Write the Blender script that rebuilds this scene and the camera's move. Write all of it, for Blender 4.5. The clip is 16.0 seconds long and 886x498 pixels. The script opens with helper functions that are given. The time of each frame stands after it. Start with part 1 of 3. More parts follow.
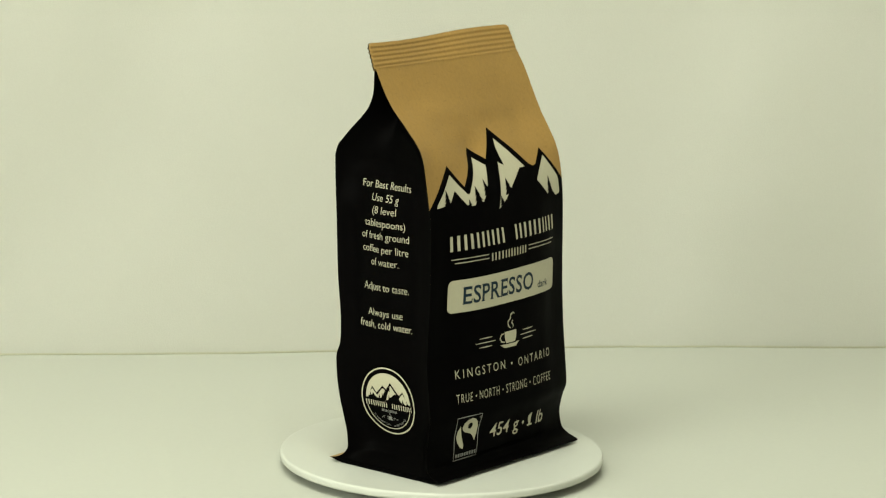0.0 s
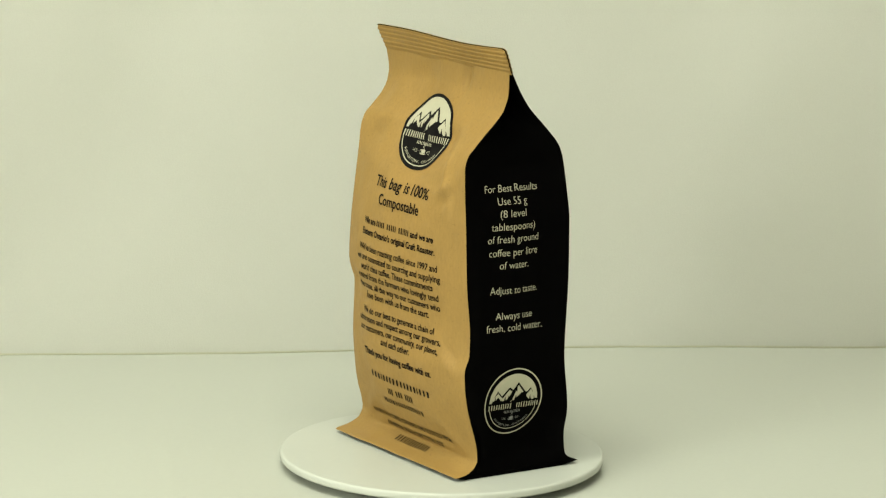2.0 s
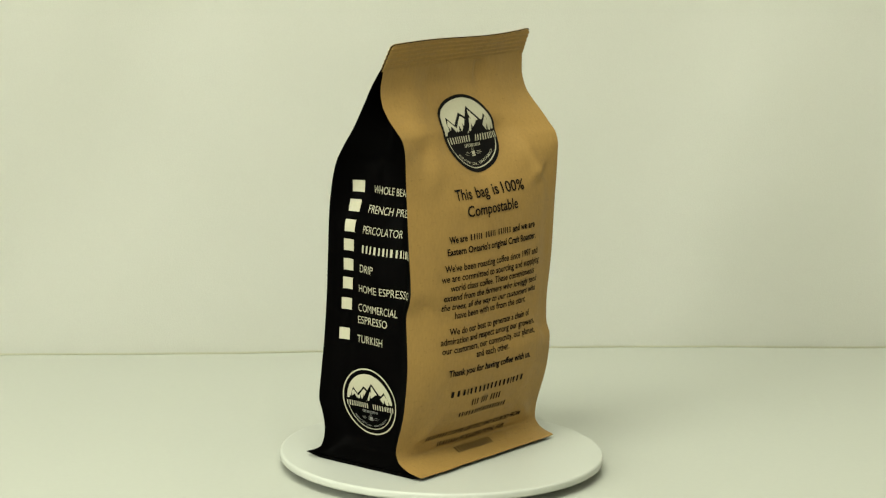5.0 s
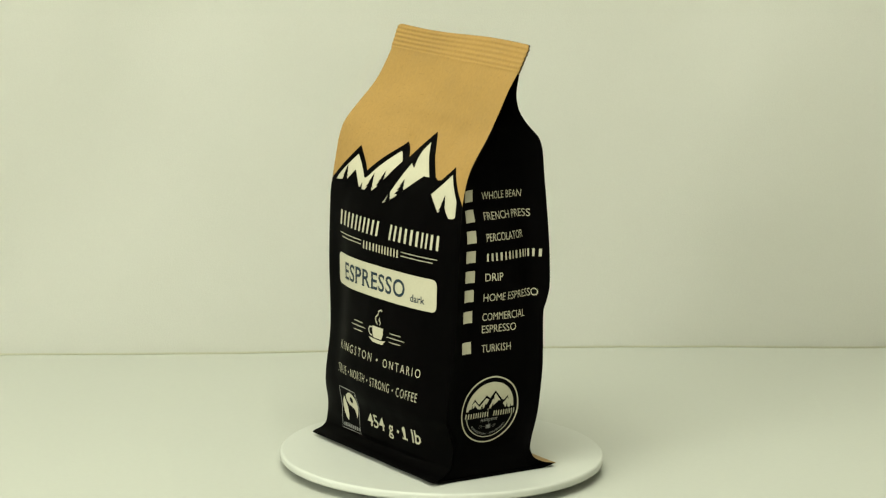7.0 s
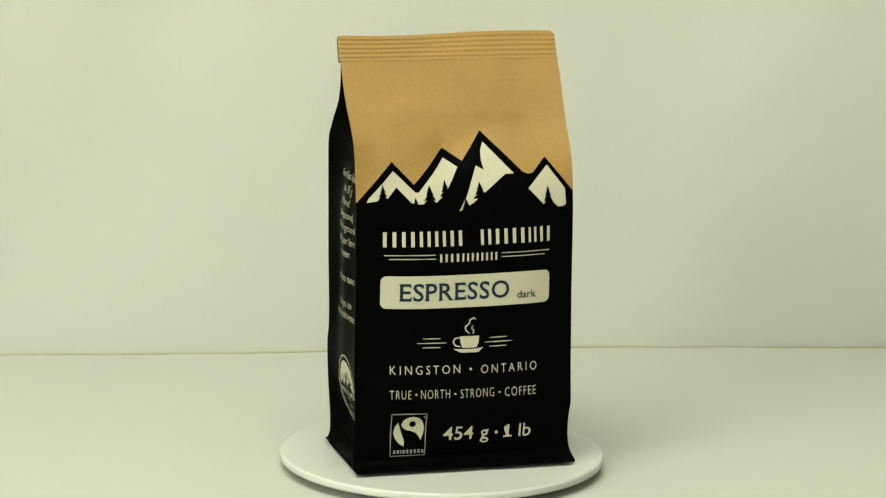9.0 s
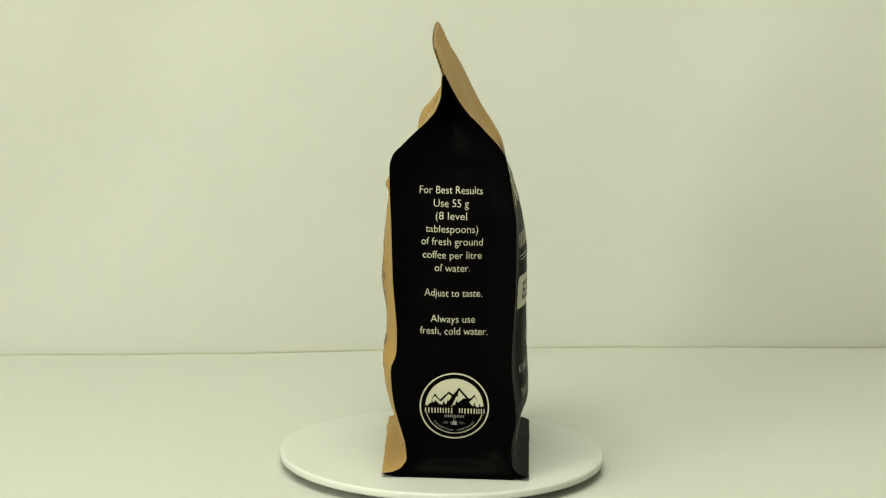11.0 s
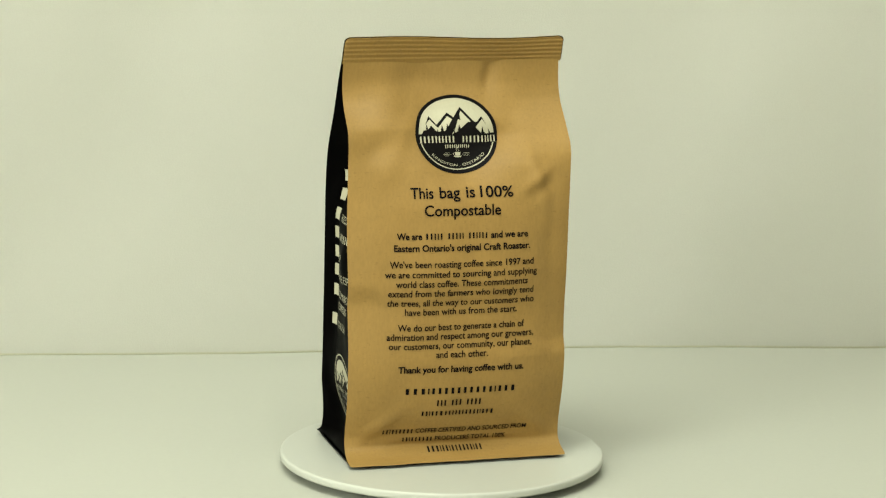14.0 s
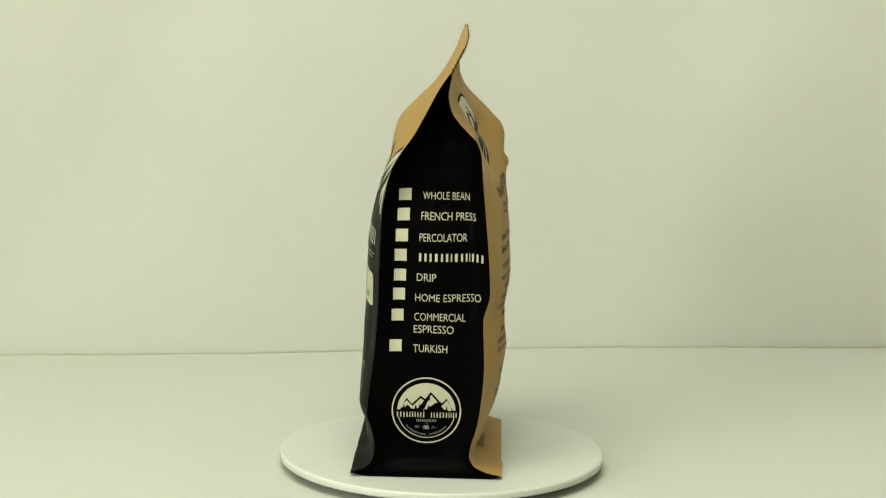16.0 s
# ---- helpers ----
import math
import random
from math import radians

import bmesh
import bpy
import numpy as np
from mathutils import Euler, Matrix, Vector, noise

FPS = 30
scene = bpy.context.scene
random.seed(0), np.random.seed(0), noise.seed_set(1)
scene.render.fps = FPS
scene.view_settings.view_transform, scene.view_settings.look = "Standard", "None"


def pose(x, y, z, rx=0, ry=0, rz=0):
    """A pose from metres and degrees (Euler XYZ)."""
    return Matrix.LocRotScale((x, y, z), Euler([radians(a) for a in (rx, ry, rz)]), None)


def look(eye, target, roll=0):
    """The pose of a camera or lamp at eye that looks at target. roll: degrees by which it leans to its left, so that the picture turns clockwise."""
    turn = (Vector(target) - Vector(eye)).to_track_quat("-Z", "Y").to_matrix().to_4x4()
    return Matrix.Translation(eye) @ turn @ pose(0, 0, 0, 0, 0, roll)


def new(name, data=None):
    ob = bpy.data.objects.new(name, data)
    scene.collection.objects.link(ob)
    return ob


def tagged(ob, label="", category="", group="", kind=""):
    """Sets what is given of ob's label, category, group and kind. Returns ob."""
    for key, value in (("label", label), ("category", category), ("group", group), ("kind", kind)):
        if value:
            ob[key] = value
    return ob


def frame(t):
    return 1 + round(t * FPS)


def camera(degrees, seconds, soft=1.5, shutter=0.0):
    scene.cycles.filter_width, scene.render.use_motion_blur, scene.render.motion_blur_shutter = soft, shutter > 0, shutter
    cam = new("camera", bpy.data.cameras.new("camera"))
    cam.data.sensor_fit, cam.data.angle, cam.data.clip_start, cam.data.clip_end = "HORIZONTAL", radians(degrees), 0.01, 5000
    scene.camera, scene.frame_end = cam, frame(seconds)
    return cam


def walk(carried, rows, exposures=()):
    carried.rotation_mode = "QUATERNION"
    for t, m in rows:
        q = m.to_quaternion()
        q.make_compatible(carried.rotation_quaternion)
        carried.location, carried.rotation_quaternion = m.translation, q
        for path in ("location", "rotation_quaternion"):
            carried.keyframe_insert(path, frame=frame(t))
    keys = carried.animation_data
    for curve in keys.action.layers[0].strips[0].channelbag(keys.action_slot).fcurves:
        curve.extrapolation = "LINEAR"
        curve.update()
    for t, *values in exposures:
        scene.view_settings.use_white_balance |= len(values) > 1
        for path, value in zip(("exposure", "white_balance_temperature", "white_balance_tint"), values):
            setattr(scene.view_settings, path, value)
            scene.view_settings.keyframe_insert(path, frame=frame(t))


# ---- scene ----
# ---- camera ----
TABLE = 0.75                      # height of the table top
DISC = TABLE + 0.010              # top of the turntable's disc
RATE = 36.052                     # degrees a second
cam = camera(18.22, 16.0, soft=1.25)
EYE = pose(0, -1.658, DISC + 0.448, 90 - 10.975, 0, 0.086) @ pose(0, 0, 0, 0, 0, 1.05)
walk(cam, [(0, EYE), (16.0, EYE)], exposures=[(0, -0.10, 7020, -5), (16.0, -0.10, 7020, -5)])

# ---- light ----
world = bpy.data.worlds.new("world")
scene.world = world
world.use_nodes = True
wn = world.node_tree.nodes
sky = wn.new("ShaderNodeTexSky")
sky.sky_type, sky.sun_disc, sky.sun_elevation, sky.sun_rotation = "NISHITA", False, radians(35), radians(300)
wn["Background"].inputs["Strength"].default_value = 0.1
world.node_tree.links.new(sky.outputs[0], wn["Background"].inputs["Color"])


def area(name, m, sx, sy, watts, colour):
    data = bpy.data.lights.new(name, "AREA")
    data.shape, data.size, data.size_y, data.energy, data.color = "RECTANGLE", sx, sy, watts, colour
    ob = new(name, data)
    ob.matrix_world = m
    return ob


# key from front left, an added lamp; no window is known there
area("added_key_light", look((-2.17, -2.25, 1.75), (0.05, 0, 1.0)), 1.2, 1.4, 74, (1.0, 0.98, 0.95))
# added lamp for the light from above; no ceiling fitting is known
area("added_top_light", look((-0.2, -0.85, 2.56), (-0.2, -0.85, 0)), 1.3, 1.1, 46, (1.0, 0.98, 0.95))


# ---- materials ----
def material(name, colour, rough, spread=0.06, grain=400.0, blotch=9.0, bump=0.1, bump_scale=None, spec=0.5, fibre=0.0, sheen=0.0):
    """Two scales of variation (grain and blotches) round one base colour, with a fine relief."""
    mat = bpy.data.materials.new(name)
    mat.use_nodes = True
    n, l = mat.node_tree.nodes, mat.node_tree.links
    b = n["Principled BSDF"]
    b.inputs["Roughness"].default_value = rough
    b.inputs["Specular IOR Level"].default_value = spec
    b.inputs["Sheen Weight"].default_value = sheen
    co = n.new("ShaderNodeTexCoord")

    def tex(scale, detail, stretch=None):
        t = n.new("ShaderNodeTexNoise")
        t.inputs["Scale"].default_value, t.inputs["Detail"].default_value = scale, detail
        if stretch:
            mp = n.new("ShaderNodeMapping")
            mp.inputs["Scale"].default_value = stretch
            l.new(co.outputs["Object"], mp.inputs["Vector"])
            l.new(mp.outputs[0], t.inputs["Vector"])
        else:
            l.new(co.outputs["Object"], t.inputs["Vector"])
        return t

    fine, wide = tex(grain, 4, (1, 1, 0.35) if fibre else None), tex(blotch, 3)
    add = n.new("ShaderNodeMath")
    add.operation = "ADD"
    l.new(fine.outputs["Fac"], add.inputs[0])
    l.new(wide.outputs["Fac"], add.inputs[1])
    rng = n.new("ShaderNodeMapRange")
    rng.inputs["From Min"].default_value, rng.inputs["From Max"].default_value = 0.6, 1.4
    rng.inputs["To Min"].default_value, rng.inputs["To Max"].default_value = 1 - spread, 1 + spread
    l.new(add.outputs[0], rng.inputs["Value"])
    mul = n.new("ShaderNodeVectorMath")
    mul.operation = "SCALE"
    mul.inputs[0].default_value = colour
    l.new(rng.outputs[0], mul.inputs["Scale"])
    last = mul.outputs[0]
    if fibre:
        # sparse darker fibres of unbleached pulp
        fl = tex(900, 2, (0.35, 1, 1))
        fr = n.new("ShaderNodeMapRange")
        fr.inputs["From Min"].default_value, fr.inputs["From Max"].default_value = 0.62, 0.75
        fr.inputs["To Min"].default_value, fr.inputs["To Max"].default_value = 0.0, fibre
        l.new(fl.outputs["Fac"], fr.inputs["Value"])
        mx = n.new("ShaderNodeMix")
        mx.data_type = "RGBA"
        mx.inputs[7].default_value = (colour[0] * 0.45, colour[1] * 0.4, colour[2] * 0.35, 1)
        l.new(fr.outputs[0], mx.inputs[0])
        l.new(last, mx.inputs[6])
        last = mx.outputs[2]
    l.new(last, b.inputs["Base Color"])
    rr = n.new("ShaderNodeMapRange")
    rr.inputs["From Min"].default_value, rr.inputs["From Max"].default_value = 0.35, 0.65
    rr.inputs["To Min"].default_value, rr.inputs["To Max"].default_value = rough * 0.9, min(rough * 1.1, 1)
    l.new(wide.outputs["Fac"], rr.inputs["Value"])
    l.new(rr.outputs[0], b.inputs["Roughness"])
    bp = n.new("ShaderNodeBump")
    bp.inputs["Strength"].default_value, bp.inputs["Distance"].default_value = bump, 0.0006
    rel = tex(bump_scale or grain, 3)
    l.new(rel.outputs["Fac"], bp.inputs["Height"])
    l.new(bp.outputs[0], b.inputs["Normal"])
    return mat


KRAFT = material("kraft_paper", (0.276, 0.167, 0.046), 0.62, 0.11, 700, 34, 0.10, 120, 0.35, fibre=0.26)
BLACK = material("black_printed_film", (0.0011, 0.0010, 0.0010), 0.40, 0.1, 500, 30, 0.16, 110, 0.010)
INK = material("black_ink", (0.005, 0.0045, 0.0045), 0.55, 0.1, 600, 40, 0.05, None, 0.05)
CREAM = material("cream_ink", (0.405, 0.387, 0.285), 0.5, 0.05, 600, 40, 0.05, None, 0.35)
BLUE = material("slate_blue_ink", (0.009, 0.021, 0.033), 0.55, 0.1, 600, 40, 0.05, None, 0.1)
GREY = material("grey_ink", (0.20, 0.20, 0.19), 0.55, 0.1, 600, 40, 0.05, None, 0.3)
WHITE = material("white_lacquer", (0.462, 0.477, 0.430), 0.45, 0.012, 300, 6, 0.03, 200, 0.4)
TOP = material("white_laminate", (0.435, 0.447, 0.397), 0.5, 0.02, 260, 3, 0.04, 240, 0.35)
CLOTH = material("white_cotton_cloth", (0.80, 0.80, 0.735), 0.9, 0.025, 900, 2.5, 0.25, 1100, 0.2, sheen=0.1)
# same cloth, yellower: shade at the backdrop's foot painted as colour
EDGE_SHADE = material("cloth_edge_shade", (0.77, 0.765, 0.62), 0.9, 0.03, 900, 8, 0.25, 1100, 0.2)
PLASTER = material("wall_paint", (0.74, 0.74, 0.70), 0.8, 0.03, 120, 2, 0.1, 90)
BOARDS = material("floor_boards", (0.30, 0.22, 0.14), 0.5, 0.15, 60, 3, 0.1, 60)
STEEL = material("grey_metal", (0.35, 0.35, 0.35), 0.4, 0.05, 200, 10, 0.03)


# ---- mesh helpers ----
def part(name, bm, mats, parent=None, label="", smooth=False):
    mesh = bpy.data.meshes.new(name)
    bm.to_mesh(mesh)
    bm.free()
    for m in mats if isinstance(mats, (list, tuple)) else [mats]:
        mesh.materials.append(m)
    if smooth:
        mesh.polygons.foreach_set("use_smooth", [True] * len(mesh.polygons))
    ob = new(name, mesh)
    ob.parent = parent
    return tagged(ob, label)


def box(x0, x1, y0, y1, z0, z1, bevel=0.0):
    bm = bmesh.new()
    bmesh.ops.create_cube(bm, size=1)
    for v in bm.verts:
        v.co = ((x0 + x1) / 2 + v.co.x * (x1 - x0), (y0 + y1) / 2 + v.co.y * (y1 - y0), (z0 + z1) / 2 + v.co.z * (z1 - z0))
    if bevel:
        bmesh.ops.bevel(bm, geom=bm.edges[:], offset=bevel, segments=2, affect="EDGES", profile=0.5)
    return bm


def lathe(profile, steps=128):
    """A turned body from (radius, z) pairs; a radius of 0 closes it."""
    bm = bmesh.new()
    rings = []
    for r, z in profile:
        if r == 0:
            rings.append([bm.verts.new((0, 0, z))])
        else:
            rings.append([bm.verts.new((r * math.cos(2 * math.pi * i / steps), r * math.sin(2 * math.pi * i / steps), z)) for i in range(steps)])
    for a, b in zip(rings, rings[1:]):
        for i in range(steps):
            j = (i + 1) % steps
            ring = [a[i % len(a)], a[j % len(a)], b[j % len(b)], b[i % len(b)]]
            ring = list(dict.fromkeys(ring))
            if len(ring) > 2:
                bm.faces.new(ring)
    bmesh.ops.recalc_face_normals(bm, faces=bm.faces[:])
    return bm


def grid(rows):
    """A sheet over rows of points."""
    bm = bmesh.new()
    vs = [[bm.verts.new(p) for p in row] for row in rows]
    for a, b in zip(vs, vs[1:]):
        for i in range(len(a) - 1):
            bm.faces.new((a[i], a[i + 1], b[i + 1], b[i]))
    return bm


def structure(name, bm, mat, label):
    return tagged(part(name, bm, mat), label, "setting", kind="structure")


# ---- the room: unseen, added to enclose the set and bounce light ----
structure("floor", box(-2.2, 2.2, -3.0, 1.4, -0.1, 0), BOARDS, "unseen brown wooden floor of the added room")
structure("ceiling", box(-2.2, 2.2, -3.0, 1.4, 2.6, 2.7), PLASTER, "unseen white painted ceiling of the added room")
structure("wall_north", box(-2.2, 2.2, 1.4, 1.55, 0, 2.6), PLASTER, "unseen off-white painted wall of the added room")
structure("wall_east", box(2.2, 2.35, -3.0, 1.4, 0, 2.6), PLASTER, "unseen off-white painted wall of the added room")
structure("wall_south", box(-2.2, 2.2, -3.15, -3.0, 0, 2.6), PLASTER, "unseen off-white painted wall of the added room")
# unseen wall, with an opening made only for the added key lamp
west_pieces = bmesh.new()
for y0, y1, z0, z1 in ((-3.0, -2.9, 0, 2.6), (-1.6, 1.4, 0, 2.6), (-2.9, -1.6, 0, 1.0), (-2.9, -1.6, 2.5, 2.6)):
    b = box(-2.35, -2.2, y0, y1, z0, z1)
    m = bpy.data.meshes.new("piece")
    b.to_mesh(m)
    b.free()
    west_pieces.from_mesh(m)
    bpy.data.meshes.remove(m)
structure("wall_west", west_pieces, PLASTER, "unseen off-white painted wall, opened for the added key light")

# ---- table and backdrop ----
table = tagged(new("table"), "smooth white laminate table standing before a cloth backdrop", "table")
part("table_top", box(-0.95, 0.95, -0.55, 0.75, TABLE - 0.03, TABLE, 0.002), TOP, table)
for x in (-0.88, 0.88):
    for y in (-0.48, 0.68):
        part("leg", box(x - 0.025, x + 0.025, y - 0.025, y + 0.025, 0, TABLE - 0.03, 0.003), STEEL, table, "square grey metal leg")


def cloth(x, h):
    """Depth of the hanging cloth at x along it and h above the table."""
    def step(centre, width):
        return 0.5 * (1 + math.tanh((x - centre) / width))
    loose = min(h / 0.12, 1)
    y = 0.0022 * math.sin(9.0 * x + 2.2 * h + 0.6) + 0.0012 * math.sin(21 * x - 6.1 * h + 2.0)
    y += 0.004 * noise.noise((x * 5, h * 4, 0.3)) + 0.0012 * noise.noise((x * 14, h * 9, 2.3))
    y += 0.0085 * min(h / 0.25, 1) * step(0.125 + 0.06 * (h - 0.25), 0.035)          # broad fall of the cloth
    y -= 0.0040 * loose * step(0.225 + 0.33 * (h - 0.25), 0.022)          # slanting fold beside it
    y += 0.0022 * loose * step(0.285 + 0.15 * (h - 0.25), 0.03)
    y += 0.0045 * loose * step(-0.235 + 0.55 * (h - 0.25), 0.035)         # slanting fold on the other side
    y -= 0.011 * max(1 - h / 0.16, 0) * step(0.24, 0.07)
    y -= 0.0035 * loose * step(-0.17 + 0.45 * (h - 0.25), 0.035)
    return y + 0.003 * math.exp(-h / 0.016)


rows = []
for j in range(61):
    h = 1.15 * (j / 60) ** 1.5
    rows.append([(x, cloth(x, h), h) for x in (-0.95 + 1.9 * i / 150 for i in range(151))])
sheet = grid(rows)
bmesh.ops.solidify(sheet, geom=sheet.faces[:], thickness=-0.0015)
back = structure("backdrop", sheet, CLOTH, "white cotton backdrop cloth hanging in soft folds behind the table")
for p in back.data.polygons:
    p.use_smooth = True
back.matrix_world = pose(0, 0.312, TABLE - 0.001, 0, 0, 8.0)
back.data.materials.append(EDGE_SHADE)
for p in back.data.polygons:
    if p.center.z < 0.0045:
        p.material_index = 1            # soft yellowish shade at the lower edge, put into the colour

# ---- turntable ----
turntable = tagged(new("turntable"), "round white display turntable standing on the white table", "turntable")
turntable.location = (-0.001, 0, TABLE)
part("base", lathe([(0, 0.0002), (0.082, 0.0002), (0.083, 0.001), (0.083, 0.0045), (0.082, 0.005), (0, 0.005)], 96), WHITE, turntable, "low round white base")
disc = part("disc", lathe([(0, 0), (0.0980, 0), (0.0990, 0.0001), (0.0998, 0.0006), (0.1, 0.0014), (0.1, 0.0024), (0.1, 0.0034), (0.09985, 0.0042), (0.0994, 0.0047), (0.0988, 0.005), (0.0982, 0.005), (0.095, 0.005), (0, 0.005)], 160), WHITE, turntable, "white disc with a plain rounded rim", smooth=True)
disc.location = (0, 0, 0.005)

# ---- the shape of the bag ----
def curve(z, keys):
    """Smooth monotone curve through (z, value) keys."""
    n=len(keys)
    if z<=keys[0][0]: return keys[0][1]
    if z>=keys[-1][0]: return keys[-1][1]
    i=0
    while z>keys[i+1][0]: i+=1
    def slope(j):
        if j==0 or j==n-1: return 0.0 if j==0 else (keys[j][1]-keys[j-1][1])/(keys[j][0]-keys[j-1][0])
        a=(keys[j][1]-keys[j-1][1])/(keys[j][0]-keys[j-1][0]); b=(keys[j+1][1]-keys[j][1])/(keys[j+1][0]-keys[j][0])
        return 0.0 if a*b<=0 else 2*a*b/(a+b)
    (z0,a),(z1,b)=keys[i],keys[i+1]; h=z1-z0; t=(z-z0)/h
    return (2*t**3-3*t*t+1)*a+(t**3-2*t*t+t)*h*slope(i)+(3*t*t-2*t**3)*b+(t**3-t*t)*h*slope(i+1)

# all in millimetres, bag space: x across, front towards -y, z up from the disc
FRONT_L=[(2.3,-53.5),(5,-47),(8.5,-43.5),(20,-42.5),(36,-44.7),(72,-41.5),(120,-43),(154,-42.5),(167,-40.7),(180,-38.5),(190,-36.5),(197,-34),(211,-22),(220,-13),(228,-7),(236,-2.4),(243,1.2)]
FRONT_R=[(2.3,-53.0),(5.5,-45.4),(9.5,-40.4),(19,-38.5),(30,-40.6),(38,-43.4),(54,-42.0),(78,-39.2),(105,-37.6),(152,-36.5),(166,-35.3),(178,-33.2),(186,-30.7),(196,-25),(206,-18.4),(218,-11.9),(233,-4.2),(243,2.2)]
BACK_L=[(2.3,34.5),(4,28),(7,22.5),(12,19.8),(19.5,20.5),(30,23.4),(42,27),(54,29.2),(66,30),(76,26.9),(85,26.6),(119,29.5),(153,31),(176,32.2),(188,32.5),(195,30.5),(200,26),(207,19.3),(215,11.0),(221,6.3),(231,3.1),(243,2.8)]
BACK_R=[(2.3,37.5),(4.6,28),(9,20),(15,17.8),(22,19),(30,21.4),(41,23.5),(68,25.6),(98,24.6),(106,27),(113,28.3),(137,27),(153,25.5),(184,22.5),(195,21.5),(203,18.8),(208,14),(215,7.5),(222,3.3),(230,1.8),(243,3.8)]
FRONT_BULGE=[(2.3,0),(7,1),(11,3.8),(20,7),(40,7.8),(130,8),(148,6),(165,3),(187,-4),(200,-6.5),(215,-3.5),(243,0)]
BACK_BULGE=[(2.3,0),(6,0.2),(11.5,0.8),(16,2.8),(22,5.4),(60,8.8),(100,9.6),(130,9.0),(155,7.4),(168,5.0),(180,2.2),(197,-6),(210,-2),(222,1.6),(243,0)]
LEFT_MID=[(0,-67),(3,-66),(10,-60),(16,-57.5),(22,-58),(35,-61.5),(50,-64.5),(64,-66),(112,-65.3),(157,-64.8),(175,-61.5),(190,-59),(205,-54),(220,-47),(243,-37)]
RIGHT_MID=[(0,66),(3,65),(10,60),(16,57.5),(22,58),(40,61.5),(60,63.8),(80,63.6),(143,62.8),(155,59),(168,54.5),(185,52.5),(205,51),(220,46),(243,37)]
def corner(z,r=2.0):
    """How far the edge draws in (rounded lower corner) less the flare of the foot."""
    z -= 2.3
    return (r-math.sqrt(max(r*r-(r-z)**2,0)) if z<r else 0.0)-1.6*math.exp(-z/5)
def x_fl(z): return -68.0+corner(z)
def x_fr(z):
    k=min(max((85-z)/35,0),1)
    return 68.2-0.5*k*k*(3-2*k)-corner(z)
def x_bl(z): return -67.4+corner(z)
def x_br(z): return 67.4+2.0*math.exp(-((z-140)/45)**2)-corner(z)
def hump(x,z,cx,cz,rx,rz,a,turn=0):
    c,s=math.cos(turn),math.sin(turn); dx,dz=x-cx,z-cz
    p,q=(c*dx+s*dz)/rx,(-s*dx+c*dz)/rz
    return a*math.exp(-p*p-q*q)
def front_y(x,z):
    u=(x-x_fl(z))/(x_fr(z)-x_fl(z)); w=1-abs(2*u-1)**2.6
    return curve(z,FRONT_L)*(1-u)+curve(z,FRONT_R)*u-curve(z,FRONT_BULGE)*w
def back_y(x,z):
    u=(x-x_bl(z))/(x_br(z)-x_bl(z)); w=1-abs(2*u-1)**2.6
    return curve(z,BACK_L)*(1-u)+curve(z,BACK_R)*u+curve(z,BACK_BULGE)*w
def side_x(v,z,side):
    mid=curve(z,LEFT_MID if side<0 else RIGHT_MID)
    a=x_fl(z) if side<0 else x_fr(z); b=x_bl(z) if side<0 else x_br(z)
    e=a*(1-v)+b*v; k=min(max((z-165)/50,0),1); k=k*k*(3-2*k)
    soft=1-abs(2*v-1)**4.5; vee=1-math.sqrt((2*v-1)**2+0.01)+0.005
    return e+(mid-e)*(soft*(1-k)+vee*k)
def side_point(v,z,side):
    yf=curve(z,FRONT_L if side<0 else FRONT_R); yb=curve(z,BACK_L if side<0 else BACK_R)
    return side_x(v,z,side), yf*(1-v)+yb*v


def wave(x, z, seed):
    return 0.45 * noise.noise((x * 0.035, z * 0.03, seed)) + 0.2 * noise.noise((x * 0.09, z * 0.07, seed + 5))


def front(x, z):
    u = (x - x_fl(z)) / (x_fr(z) - x_fl(z))
    w = max(0, 1 - abs(2 * u - 1) ** 6)
    d = wave(x, z, 1.7) + hump(x, z, -44, 187, 13, 10, 1.6) + hump(x, z, -9, 191, 12, 9, -4.6) + hump(x, z, 13, 201, 12, 8, -0.9)
    d += hump(x, z, 0, 80, 30, 25, 1.4) + hump(x, z, -57, 100, 15, 60, -3.2) + hump(x, z, 57, 110, 12, 45, -1.2)
    d += hump(x, z, -33, 30, 20, 15, -2.6) + hump(x, z, 10, 24, 40, 14, -1.0) + hump(x, z, -55, 172, 10, 14, 1.2, 0.5) + hump(x, z, 5, 7, 45, 2.5, -0.4)
    return front_y(x, z) - d * w


